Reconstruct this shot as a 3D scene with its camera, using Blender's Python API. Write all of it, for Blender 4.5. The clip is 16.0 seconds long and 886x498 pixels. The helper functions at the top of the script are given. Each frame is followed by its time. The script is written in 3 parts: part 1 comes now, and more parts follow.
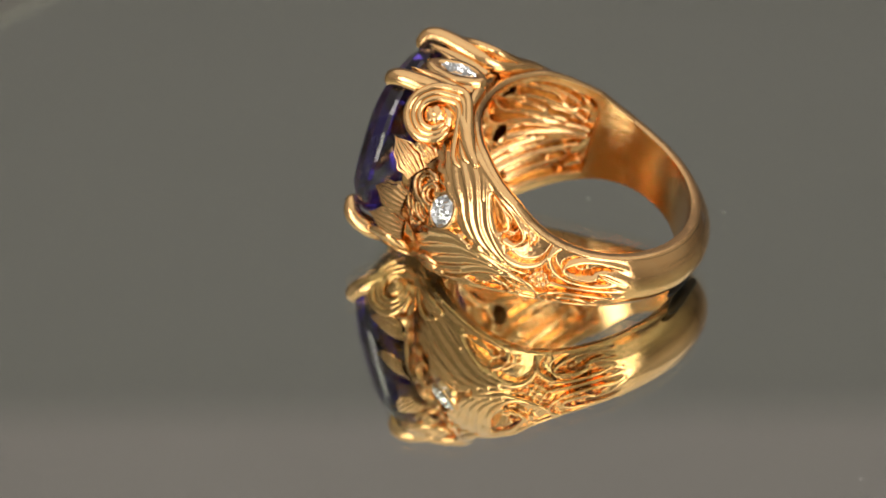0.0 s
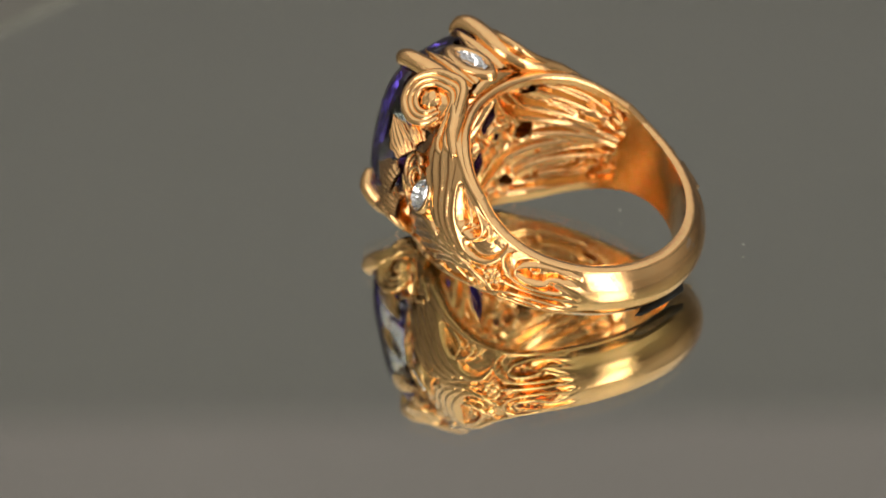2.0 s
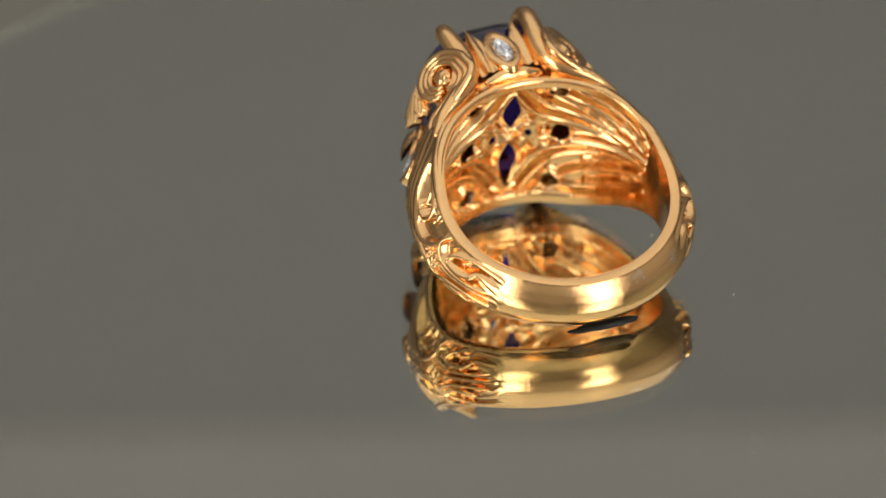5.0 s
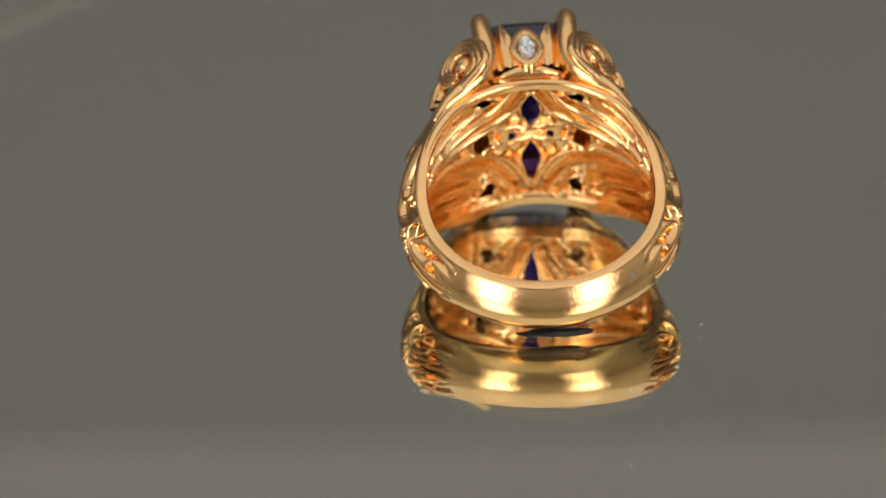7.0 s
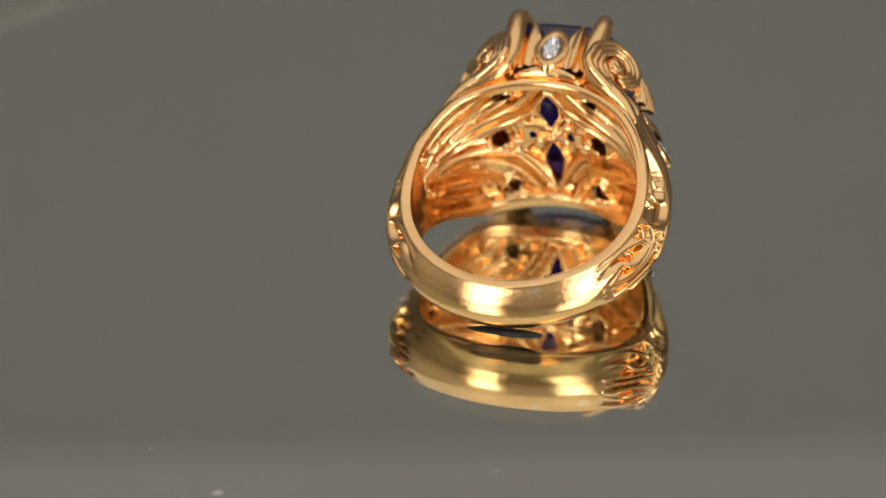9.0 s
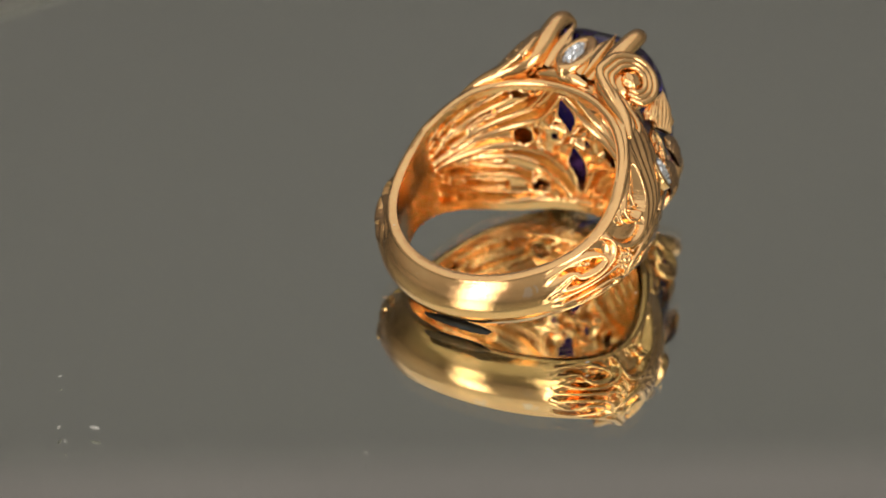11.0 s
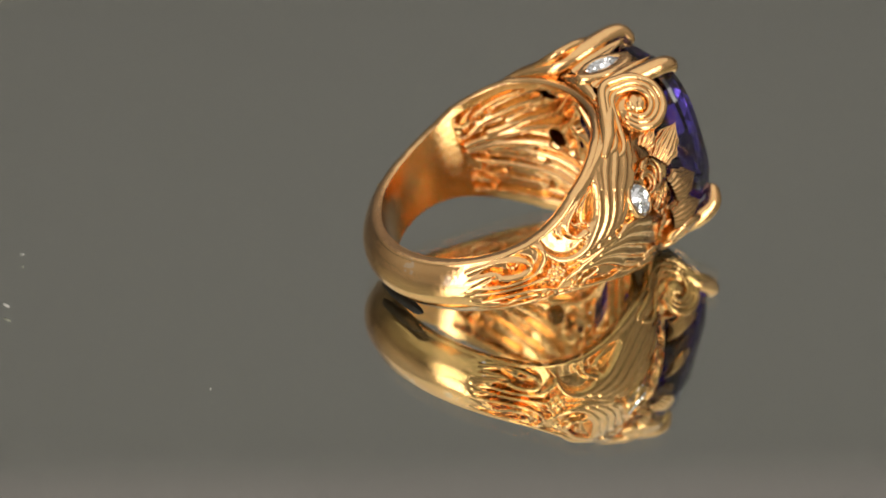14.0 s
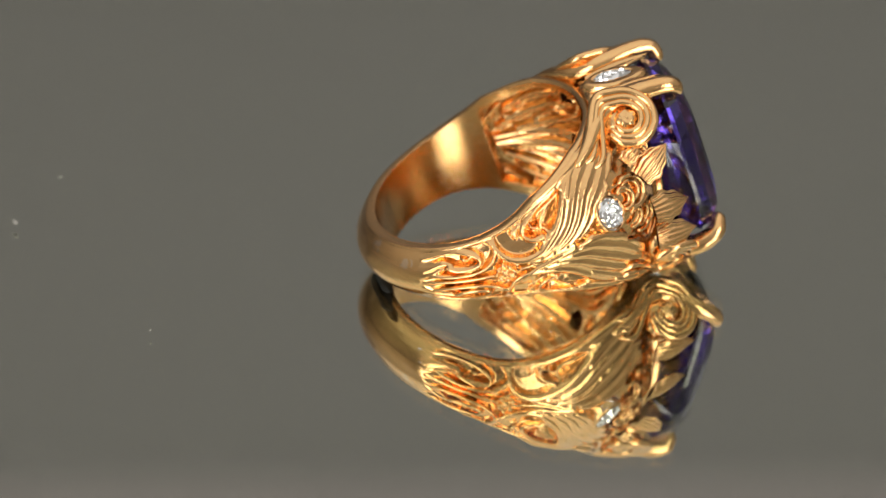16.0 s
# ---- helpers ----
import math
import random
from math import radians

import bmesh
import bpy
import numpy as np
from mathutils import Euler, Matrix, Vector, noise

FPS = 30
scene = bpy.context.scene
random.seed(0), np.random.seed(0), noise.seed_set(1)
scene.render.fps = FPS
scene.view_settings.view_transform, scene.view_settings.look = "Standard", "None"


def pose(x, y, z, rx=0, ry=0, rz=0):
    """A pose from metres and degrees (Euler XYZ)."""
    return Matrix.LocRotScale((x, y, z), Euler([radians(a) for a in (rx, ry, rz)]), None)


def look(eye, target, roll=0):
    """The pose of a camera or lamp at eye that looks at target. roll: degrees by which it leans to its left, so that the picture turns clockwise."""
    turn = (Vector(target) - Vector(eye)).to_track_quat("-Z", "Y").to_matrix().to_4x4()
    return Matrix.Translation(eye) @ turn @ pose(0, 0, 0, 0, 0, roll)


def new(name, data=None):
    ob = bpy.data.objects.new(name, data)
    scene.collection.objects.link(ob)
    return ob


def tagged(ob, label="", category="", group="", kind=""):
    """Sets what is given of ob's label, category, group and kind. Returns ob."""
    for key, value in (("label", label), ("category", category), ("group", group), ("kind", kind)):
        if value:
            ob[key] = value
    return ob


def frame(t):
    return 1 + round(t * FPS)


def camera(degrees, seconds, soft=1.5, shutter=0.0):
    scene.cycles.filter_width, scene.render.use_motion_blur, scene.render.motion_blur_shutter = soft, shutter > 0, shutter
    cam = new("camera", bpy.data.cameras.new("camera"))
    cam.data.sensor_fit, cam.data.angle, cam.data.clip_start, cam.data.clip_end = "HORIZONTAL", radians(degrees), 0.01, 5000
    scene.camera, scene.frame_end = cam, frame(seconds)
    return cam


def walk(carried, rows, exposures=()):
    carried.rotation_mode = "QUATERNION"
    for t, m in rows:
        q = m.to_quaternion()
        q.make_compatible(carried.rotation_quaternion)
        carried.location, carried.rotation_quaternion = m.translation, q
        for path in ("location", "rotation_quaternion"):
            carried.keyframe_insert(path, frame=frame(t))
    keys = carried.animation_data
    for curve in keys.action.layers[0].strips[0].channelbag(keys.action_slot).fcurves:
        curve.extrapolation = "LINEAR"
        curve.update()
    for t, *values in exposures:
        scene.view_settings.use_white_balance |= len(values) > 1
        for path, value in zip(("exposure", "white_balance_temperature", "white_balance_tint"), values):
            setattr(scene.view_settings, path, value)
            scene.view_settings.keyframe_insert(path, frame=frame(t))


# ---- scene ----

# ---------------------------------------------------------------- camera
MM = 0.001
TILT = radians(16.2)          # lean of the ring on its side
TURN, FRONT = -9.055, 7.47    # degrees a second; the moment at which the head points away
GLASS_TOP = -1.25 * MM
cam = camera(10.0, 16.0)
EYE_D, EYE_E = 389.6 * MM, radians(30.07)
AIM = Vector((-6.86 * MM, 0, -0.658 * MM))
EYE = AIM + Vector((0, -EYE_D * math.cos(EYE_E), EYE_D * math.sin(EYE_E)))
walk(cam, [(0.0, look(EYE, AIM, -0.19)), (16.0, look(EYE, AIM, -0.19))])
cam.data.dof.use_dof = True
cam.data.dof.focus_distance = 0.379
cam.data.dof.aperture_fstop = 28.0

# ---------------------------------------------------------------- light
world = bpy.data.worlds.new("room_air")
scene.world = world
world.use_nodes = True
world.node_tree.nodes["Background"].inputs[0].default_value = (0.5, 0.48, 0.44, 1)
world.node_tree.nodes["Background"].inputs[1].default_value = 0.02
scene.view_settings.exposure = 0.0


def area_lamp(name, eye, target, sx, sy, watts, color):
    data = bpy.data.lights.new(name, "AREA")
    data.shape, data.size, data.size_y = "RECTANGLE", sx, sy
    data.energy, data.color = watts, color
    ob = new(name, data)
    ob.matrix_world = look(eye, target)
    return ob


area_lamp("soft_lamp_left", (-0.80, -1.05, 0.44), (0, 0, 0), 0.52, 0.90, 7.0, (1.0, 0.95, 0.88))
area_lamp("soft_lamp_right", (0.80, -1.05, 0.44), (0, 0, 0), 0.52, 0.90, 7.0, (1.0, 0.95, 0.88))
# added ceiling-wide fill, no real fixture: lifts the gold's dark sides
area_lamp("ambient_fill_top", (0.0, 0.0, 1.7), (0, 0, 0), 3.1, 3.1, 18.0, (1.0, 0.97, 0.91))

# ---------------------------------------------------------------- materials


def material(name):
    m = bpy.data.materials.new(name)
    m.use_nodes = True
    return m, m.node_tree.nodes, m.node_tree.links, m.node_tree.nodes["Principled BSDF"]


def noise_node(nodes, links, scale, detail=4.0, rough=0.6):
    tc = nodes.new("ShaderNodeTexCoord")
    n = nodes.new("ShaderNodeTexNoise")
    n.inputs["Scale"].default_value, n.inputs["Detail"].default_value, n.inputs["Roughness"].default_value = scale, detail, rough
    links.new(tc.outputs["Object"], n.inputs["Vector"])
    return n


def ramp_node(nodes, links, source, stops):
    r = nodes.new("ShaderNodeValToRGB")
    while len(r.color_ramp.elements) < len(stops):
        r.color_ramp.elements.new(0.5)
    for e, (p, col) in zip(r.color_ramp.elements, stops):
        e.position, e.color = p, (*col, 1)
    links.new(source, r.inputs["Fac"])
    return r


SCUFFS = (((-2.85, 1.84, -9.35), 0.9), ((-6.25, 1.4, -8.0), 0.9))


def gold_material():
    m, nodes, links, b = material("polished_gold")
    b.inputs["Metallic"].default_value = 1.0
    n = noise_node(nodes, links, 900.0)
    r = ramp_node(nodes, links, n.outputs["Fac"], [(0.3, (1.0, 0.585, 0.255)), (0.7, (1.0, 0.635, 0.30))])
    n2 = noise_node(nodes, links, 3800.0, 5.0)
    rr = ramp_node(nodes, links, n2.outputs["Fac"], [(0.35, (0.10,) * 3), (0.75, (0.21,) * 3)])
    links.new(rr.outputs["Color"], b.inputs["Roughness"])
    # two pale scuffs where the band has been ground
    base_color = r.outputs["Color"]
    n3 = noise_node(nodes, links, 2600.0, 3.0)
    for spot, reach in SCUFFS:
        tc = nodes.new("ShaderNodeTexCoord")
        near = nodes.new("ShaderNodeVectorMath")
        near.operation = "DISTANCE"
        near.inputs[1].default_value = [q * MM for q in spot]
        links.new(tc.outputs["Object"], near.inputs[0])
        falls = nodes.new("ShaderNodeMapRange")
        falls.inputs["From Min"].default_value, falls.inputs["From Max"].default_value = 0.0, reach * MM
        falls.inputs["To Min"].default_value, falls.inputs["To Max"].default_value = 0.30, -0.12
        links.new(near.outputs["Value"], falls.inputs["Value"])
        add = nodes.new("ShaderNodeMath")
        links.new(falls.outputs["Result"], add.inputs[0])
        links.new(n3.outputs["Fac"], add.inputs[1])
        mask = ramp_node(nodes, links, add.outputs["Value"], [(0.58, (0, 0, 0)), (0.63, (1, 1, 1))])
        mix = nodes.new("ShaderNodeMix")
        mix.data_type = "RGBA"
        links.new(mask.outputs["Color"], mix.inputs["Factor"])
        links.new(base_color, mix.inputs[6])
        mix.inputs[7].default_value = (1.0, 0.74, 0.50, 1)
        base_color = mix.outputs[2]
    links.new(base_color, b.inputs["Base Color"])
    bump = nodes.new("ShaderNodeBump")
    bump.inputs["Strength"].default_value, bump.inputs["Distance"].default_value = 0.36, 0.00005
    tc = nodes.new("ShaderNodeTexCoord")
    stretch = nodes.new("ShaderNodeMapping")
    stretch.inputs["Scale"].default_value = (0.06, 1.0, 0.06)
    links.new(tc.outputs["Object"], stretch.inputs["Vector"])
    streak = nodes.new("ShaderNodeTexNoise")
    streak.inputs["Scale"].default_value, streak.inputs["Detail"].default_value = 1900.0, 3.0
    links.new(stretch.outputs["Vector"], streak.inputs["Vector"])
    both = nodes.new("ShaderNodeMath")
    links.new(n2.outputs["Fac"], both.inputs[0])
    links.new(streak.outputs["Fac"], both.inputs[1])
    links.new(both.outputs["Value"], bump.inputs["Height"])
    links.new(bump.outputs["Normal"], b.inputs["Normal"])
    return m


def paint_material(name, lo, hi, scale, rough, bump=0.2, dist=0.002):
    m, nodes, links, b = material(name)
    n = noise_node(nodes, links, scale)
    r = ramp_node(nodes, links, n.outputs["Fac"], [(0.3, lo), (0.7, hi)])
    links.new(r.outputs["Color"], b.inputs["Base Color"])
    b.inputs["Roughness"].default_value = rough
    n2 = noise_node(nodes, links, scale * 12)
    bp = nodes.new("ShaderNodeBump")
    bp.inputs["Strength"].default_value, bp.inputs["Distance"].default_value = bump, dist
    links.new(n2.outputs["Fac"], bp.inputs["Height"])
    links.new(bp.outputs["Normal"], b.inputs["Normal"])
    return m


def clear_material(name, color, ior, rough=0.0):
    m, nodes, links, b = material(name)
    b.inputs["Base Color"].default_value = (*color, 1)
    b.inputs["Transmission Weight"].default_value = 1.0
    b.inputs["IOR"].default_value, b.inputs["Roughness"].default_value = ior, rough
    return m


GOLD = gold_material()
GEM = clear_material("violet_gem", (0.07, 0.042, 0.34), 1.70)
DIAMOND, _n, _l, _b = material("white_diamond")
_b.inputs["Base Color"].default_value = (0.93, 0.94, 0.97, 1)
_b.inputs["Metallic"].default_value, _b.inputs["Roughness"].default_value = 0.9, 0.03
GLASS = clear_material("mirror_glass", (0.97, 0.985, 0.965), 1.5)
SILVER, _n, _l, _b = material("mirror_silver")
_b.inputs["Metallic"].default_value, _b.inputs["Roughness"].default_value = 1.0, 0.0
_b.inputs["Base Color"].default_value = (0.86, 0.87, 0.77, 1)
DUST = paint_material("pale_dust", (0.5, 0.48, 0.44), (0.75, 0.72, 0.68), 3000.0, 0.9)
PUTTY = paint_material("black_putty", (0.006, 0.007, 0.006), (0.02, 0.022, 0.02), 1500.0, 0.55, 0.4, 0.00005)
WALL = paint_material("white_wall_paint", (0.70, 0.68, 0.64), (0.76, 0.74, 0.70), 3.0, 0.9)
BACKDROP = paint_material("grey_backdrop_paint", (0.180, 0.175, 0.186), (0.195, 0.189, 0.200), 2.0, 0.9)
WARM_WALL = paint_material("pale_wall_paint", (0.37, 0.335, 0.365), (0.40, 0.365, 0.395), 3.0, 0.9)
CEILING = paint_material("white_ceiling_paint", (0.70, 0.69, 0.66), (0.76, 0.75, 0.72), 3.0, 0.9)
TABLE = paint_material("grey_table_laminate", (0.15, 0.145, 0.125), (0.19, 0.18, 0.155), 14.0, 0.5)
PLATTER = paint_material("grey_platter_plastic", (0.16, 0.16, 0.15), (0.2, 0.2, 0.19), 200.0, 0.4, 0.2, 0.0002)

# ---------------------------------------------------------------- mesh helpers


def part(name, bm, mat, parent=None, label="", smooth=True):
    me = bpy.data.meshes.new(name)
    bm.to_mesh(me)
    bm.free()
    me.materials.append(mat)
    if smooth:
        me.polygons.foreach_set("use_smooth", [True] * len(me.polygons))
    ob = new(name, me)
    ob.parent = parent
    if label:
        ob["label"] = label
    return ob


def mesh_part(name, verts, faces, mat, parent=None, label="", smooth=True):
    me = bpy.data.meshes.new(name)
    me.from_pydata([tuple(p) for p in verts], [], faces)
    me.materials.append(mat)
    me.polygons.foreach_set("use_smooth", [smooth] * len(me.polygons))
    me.update()
    ob = new(name, me)
    ob.parent = parent
    if label:
        ob["label"] = label
    return ob


def box_bm(x0, x1, y0, y1, z0, z1, bevel=0.0):
    bm = bmesh.new()
    bmesh.ops.create_cube(bm, size=1.0)
    for v in bm.verts:
        v.co = Vector(((x0, x1)[v.co.x > 0], (y0, y1)[v.co.y > 0], (z0, z1)[v.co.z > 0]))
    if bevel:
        bmesh.ops.bevel(bm, geom=bm.edges[:], offset=bevel, segments=2, affect="EDGES")
    return bm


def disc_bm(radius, z0, z1, segs=160, bevel=0.0):
    bm = bmesh.new()
    bmesh.ops.create_cone(bm, cap_ends=True, segments=segs, radius1=radius, radius2=radius, depth=z1 - z0)
    for v in bm.verts:
        v.co.z += (z0 + z1) / 2
    if bevel:
        rim = [e for e in bm.edges if len(e.link_faces) == 2 and any(len(f.verts) > 4 for f in e.link_faces)]
        bmesh.ops.bevel(bm, geom=rim, offset=bevel, segments=2, affect="EDGES")
    return bm

# ---------------------------------------------------------------- the room and the table


def room():
    h0, h1 = -0.75, 1.75
    tagged(part("floor", box_bm(-1.7, 1.7, -1.7, 1.7, h0 - 0.1, h0), WALL), "plain grey room floor under the table", "floor", kind="structure")
    tagged(part("ceiling", box_bm(-1.7, 1.7, -1.7, 1.7, h1, h1 + 0.1), CEILING), "plain white painted ceiling", "ceiling", kind="structure")
    tagged(part("wall_north", box_bm(-1.7, 1.7, 1.6, 1.7, h0, h1), WARM_WALL), "pale warm grey painted wall", "wall", kind="structure")
    tagged(part("wall_south", box_bm(-1.7, 1.7, -1.7, -1.6, h0, h1), WALL), "plain white painted wall", "wall", kind="structure")
    tagged(part("wall_west", box_bm(-1.7, -1.6, -1.6, 1.6, h0, h1), WALL), "plain white painted wall", "wall", kind="structure")
    tagged(part("wall_east", box_bm(1.6, 1.7, -1.6, 1.6, h0, h1), WALL), "plain white painted wall", "wall", kind="structure")
    tagged(part("backdrop", box_bm(-0.62, 0.62, 0.40, 0.41, -0.0212, 0.2680), BACKDROP), "plain matt grey-green backdrop panel", "backdrop", kind="structure")
    tagged(part("table", box_bm(-0.55, 0.55, -0.40, 1.25, -0.045, -0.0212, 0.002), TABLE), "dull grey laminate table top under the turntable", "table")


room()


def turntable():
    t = tagged(new("turntable"), "low grey plastic display turntable on the table", "turntable")
    part("base", disc_bm(0.040, -0.0212, -0.008, 96, 0.001), PLATTER, t)
    part("platter", disc_bm(0.047, -0.008, GLASS_TOP - 0.0018, 128, 0.0005), PLATTER, t)
    return t


def mirror():
    t = tagged(new("round_mirror"), "round glass mirror plate with polished green edge", "mirror")
    g = part("glass", disc_bm(0.0646, GLASS_TOP - 0.0013, GLASS_TOP, 200, 0.0003), GLASS, t, "clear greenish glass", smooth=False)
    s = part("silvering", disc_bm(0.0642, GLASS_TOP - 0.00146, GLASS_TOP - 0.00131, 200), SILVER, t, "silvered mirror back", smooth=False)
    for o in (g, s):
        o.location = (0.00216, -0.00616, 0)
    return t


TURNTABLE, MIRROR = turntable(), mirror()

# ---------------------------------------------------------------- the ring
# millimetres; x across, y along the finger, z towards the stone; phi runs from the back of the band (0) to the head (180)
R_IN = 8.65
N0, A0, X0 = -2.05, 4.70, 0.38
PHI = [0, 20, 35, 50, 63, 75, 85, 95, 105, 115, 125, 135, 145, 155, 162, 180]
HALF = [2.25, 2.27, 2.3, 2.35, 2.45, 2.65, 3.0, 3.5, 4.25, 4.85, 5.5, 6.1, 6.4, 6.5, 6.5, 6.5]
ROUT = [10.75, 10.7, 10.65, 10.62, 10.68, 10.75, 10.8, 10.88, 11.0, 11.3, 11.65, 12.25, 12.85, 13.35, 13.5, 13.5]
K_ARC = 0.195                 # millimetres of surface to a degree
TOP_PHI = 161.5
half_w = lambda p: np.interp(np.abs(p), PHI, HALF)
r_out = lambda p: np.interp(np.abs(p), PHI, ROUT)


def smooth_line(points, step=0.12):
    """A smooth curve through (phi, a) control points, as (u, v) in millimetres."""
    p = np.array([(f * K_ARC, a) for f, a in points], float)
    p = np.vstack([2 * p[0] - p[1], p, 2 * p[-1] - p[-2]])
    out = []
    for i in range(1, len(p) - 2):
        n = max(2, int(np.linalg.norm(p[i + 1] - p[i]) / step))
        t = np.linspace(0, 1, n, endpoint=False)[:, None]
        out.append(0.5 * (2 * p[i] + (p[i + 1] - p[i - 1]) * t + (2 * p[i - 1] - 5 * p[i] + 4 * p[i + 1] - p[i + 2]) * t ** 2
                          + (3 * p[i] - p[i - 1] - 3 * p[i + 1] + p[i + 2]) * t ** 3))
    out.append(p[-2][None])
    return np.vstack(out)


def distance_to(line, u, v):
    """Distance of the grid points to a line, and the share of its length at the nearest place."""
    d, at = np.full(u.shape, 9.0), np.zeros(u.shape)
    lo, hi = line.min(0) - 1.2, line.max(0) + 1.2
    m = (u > lo[0]) & (u < hi[0]) & (v > lo[1]) & (v < hi[1])
    q = np.stack([u[m], v[m]], 1)
    best, where = np.full(len(q), 81.0), np.zeros(len(q))
    n = len(line) - 1
    for i in range(n):
        a, e = line[i], line[i + 1] - line[i]
        t = np.clip(((q - a) @ e) / max(e @ e, 1e-9), 0, 1)
        w = ((q - a - t[:, None] * e) ** 2).sum(1)
        near = w < best
        best[near], where[near] = w[near], (i + t[near]) / n
    d[m], at[m] = np.sqrt(best), where
    return d, at


def ridge(h, u, v, points, width, height, taper=(1.0, 1.0), base=0.0):
    """Raise a half-round wire along a curve."""
    d, at = distance_to(smooth_line(points), u, v)
    k = taper[0] + (taper[1] - taper[0]) * at
    w = width * np.maximum(k, 0.15)
    x = np.clip(1 - (d / w) ** 2, 0, 1)
    np.maximum(h, np.where(x > 0, base + height * (0.4 + 0.6 * k) * np.sqrt(x), -9), out=h)


def inside(points, u, v):
    """Which grid points lie within a closed curve."""
    p = smooth_line(list(points) + [points[0]])
    hit = np.zeros(u.shape, bool)
    for a, b in zip(p, np.roll(p, -1, 0)):
        cross = (a[1] > v) != (b[1] > v)
        hit ^= cross & (u < (b[0] - a[0]) * (v - a[1]) / (b[1] - a[1] + 1e-12) + a[0])
    return hit


def cast(h, passes=2):
    """The slight softness of a casting."""
    for _ in range(passes):
        p = np.pad(h, 1, mode="edge")
        h = (p[:-2, 1:-1] + p[2:, 1:-1] + p[1:-1, :-2] + p[1:-1, 2:] + 2 * p[1:-1, 1:-1]) / 6
    return h


def blob(h, u, v, phi, a, ru, rv, height, base=0.0):
    x = np.clip(1 - ((u - phi * K_ARC) / ru) ** 2 - ((v - a) / rv) ** 2, 0, 1)
    np.maximum(h, np.where(x > 0, base + height * np.sqrt(x), -9), out=h)


def mix_points(p, q, k):
    return [(a[0] * (1 - k) + b[0] * k, a[1] * (1 - k) + b[1] * k) for a, b in zip(p, q)]


STRAND_RIM = [(152, 6.25), (146, 6.2), (138, 6.0), (132, 5.6), (125, 4.9), (117, 3.6), (109, 2.05), (101, 1.05), (93, 0.64), (86, 0.95), (82, 1.7), (80.8, 2.5)]
STRAND_LOW = [(150, 4.4), (146, 4.25), (142, 3.75), (138, 2.95), (133.5, 2.15), (129, 1.6), (124, 0.9), (119, 0.5), (115, 0.3), (111, 0.22), (107, 0.2), (104, 0.2)]


def carving(u, v):
    """Height of the carved scrolls over the shoulders' ground, for v >= 0."""
    phi = u / K_ARC
    h = -0.66 * np.clip((phi - 42) / 12, 0.03, 1)
    # rough ground between the scrolls
    g = 0.007 * np.sin(u * 9.0 + 2 * np.sin(v * 5)) * np.sin(v * 11 + 1.5 * np.sin(u * 4))
    h += g
    # the bundle of strands: one raised body with shallow grooves
    for k in np.linspace(0.0, 1.0, 9):
        ridge(h, u, v, mix_points(STRAND_RIM, STRAND_LOW, k)[:8], 0.60, 0.42, (1.0, 0.75), -0.42)
    for k in (0.0, 0.27, 0.52, 0.77, 1.0):
        line = mix_points(STRAND_RIM, STRAND_LOW, k)
        ridge(h, u, v, line if k == 0 else line[:-3], 0.46 - 0.10 * k, 0.57 - 0.10 * abs(k - 0.4), (1.0, 0.62), -0.40)
    for k in (0.1, 0.5):
        ridge(h, u, v, mix_points(STRAND_RIM, STRAND_LOW, k)[1:6], 0.15, 0.36, (0.6, 0.8), -0.16)
    # tear-shaped window beside the strands, with its inner scroll
    tear = [(119, 4.35), (112, 4.15), (104, 3.75), (97, 3.15), (94.5, 2.5), (97, 1.95), (102, 1.85), (107, 2.2), (112, 3.0)]
    m = inside(tear, u, v)
    h[m] = np.minimum(h[m], -1.25)
    ridge(h, u, v, tear[:7], 0.26, 0.5, (0.7, 1.0), base=-0.5)
    ridge(h, u, v, [(113, 3.75), (108, 3.35), (104.5, 2.85), (103, 2.4), (104.5, 2.2)], 0.22, 0.6, (0.7, 1.0), -0.95)
    ridge(h, u, v, [(101.5, 2.35), (99.5, 2.55), (99, 2.95)], 0.18, 0.45, base=-1.0)
    # small sprigs between the window and the hook
    ridge(h, u, v, [(95, 3.25), (92, 2.75), (91, 2.3)], 0.2, 0.4, (0.5, 1), -0.55)
    ridge(h, u, v, [(91.5, 3.1), (90, 2.6)], 0.16, 0.38, (0.5, 1), -0.55)
    # flower on the middle line
    for f, a, r in ((82.5, 0, 0.40), (84.9, 0.36, 0.30), (80.2, 0.38, 0.30), (82.5, 0.66, 0.28), (86.2, 0.0, 0.26), (78.8, 0.0, 0.26)):
        blob(h, u, v, f, a, r, r, 0.56, -0.5)
    ridge(h, u, v, [(112, 0.12), (104, 0.22), (97, 0.3), (91, 0.55), (87, 1.0)], 0.30, 0.56, (1.0, 0.5), -0.5)
    ridge(h, u, v, [(102, 0.0), (95, 0.0), (89, 0.0)], 0.2, 0.4, (0.4, 0.9), -0.55)
    # the band's hook and its large open loop
    ridge(h, u, v, [(77.5, 2.65), (80.5, 2.15), (80.5, 1.6), (77.5, 1.0), (72, 0.62), (65, 0.5), (57, 0.52), (50, 0.7)], 0.27, 0.70, (0.8, 0.7), -0.5)
    ridge(h, u, v, [(46, 1.75), (54, 2.0), (62, 2.1), (69, 1.95), (73.5, 1.6), (73.5, 1.2), (69, 0.98), (63.5, 1.0), (60, 1.2)], 0.27, 0.74, (0.6, 1.0), -0.5)
    m = inside([(56, 1.7), (63, 1.8), (69, 1.65), (71, 1.4), (67.5, 1.25), (62, 1.3)], u, v)
    h[m] = np.minimum(h[m], -0.75)
    blob(h, u, v, 66.5, 1.5, 0.34, 0.2, 0.42, -0.62)
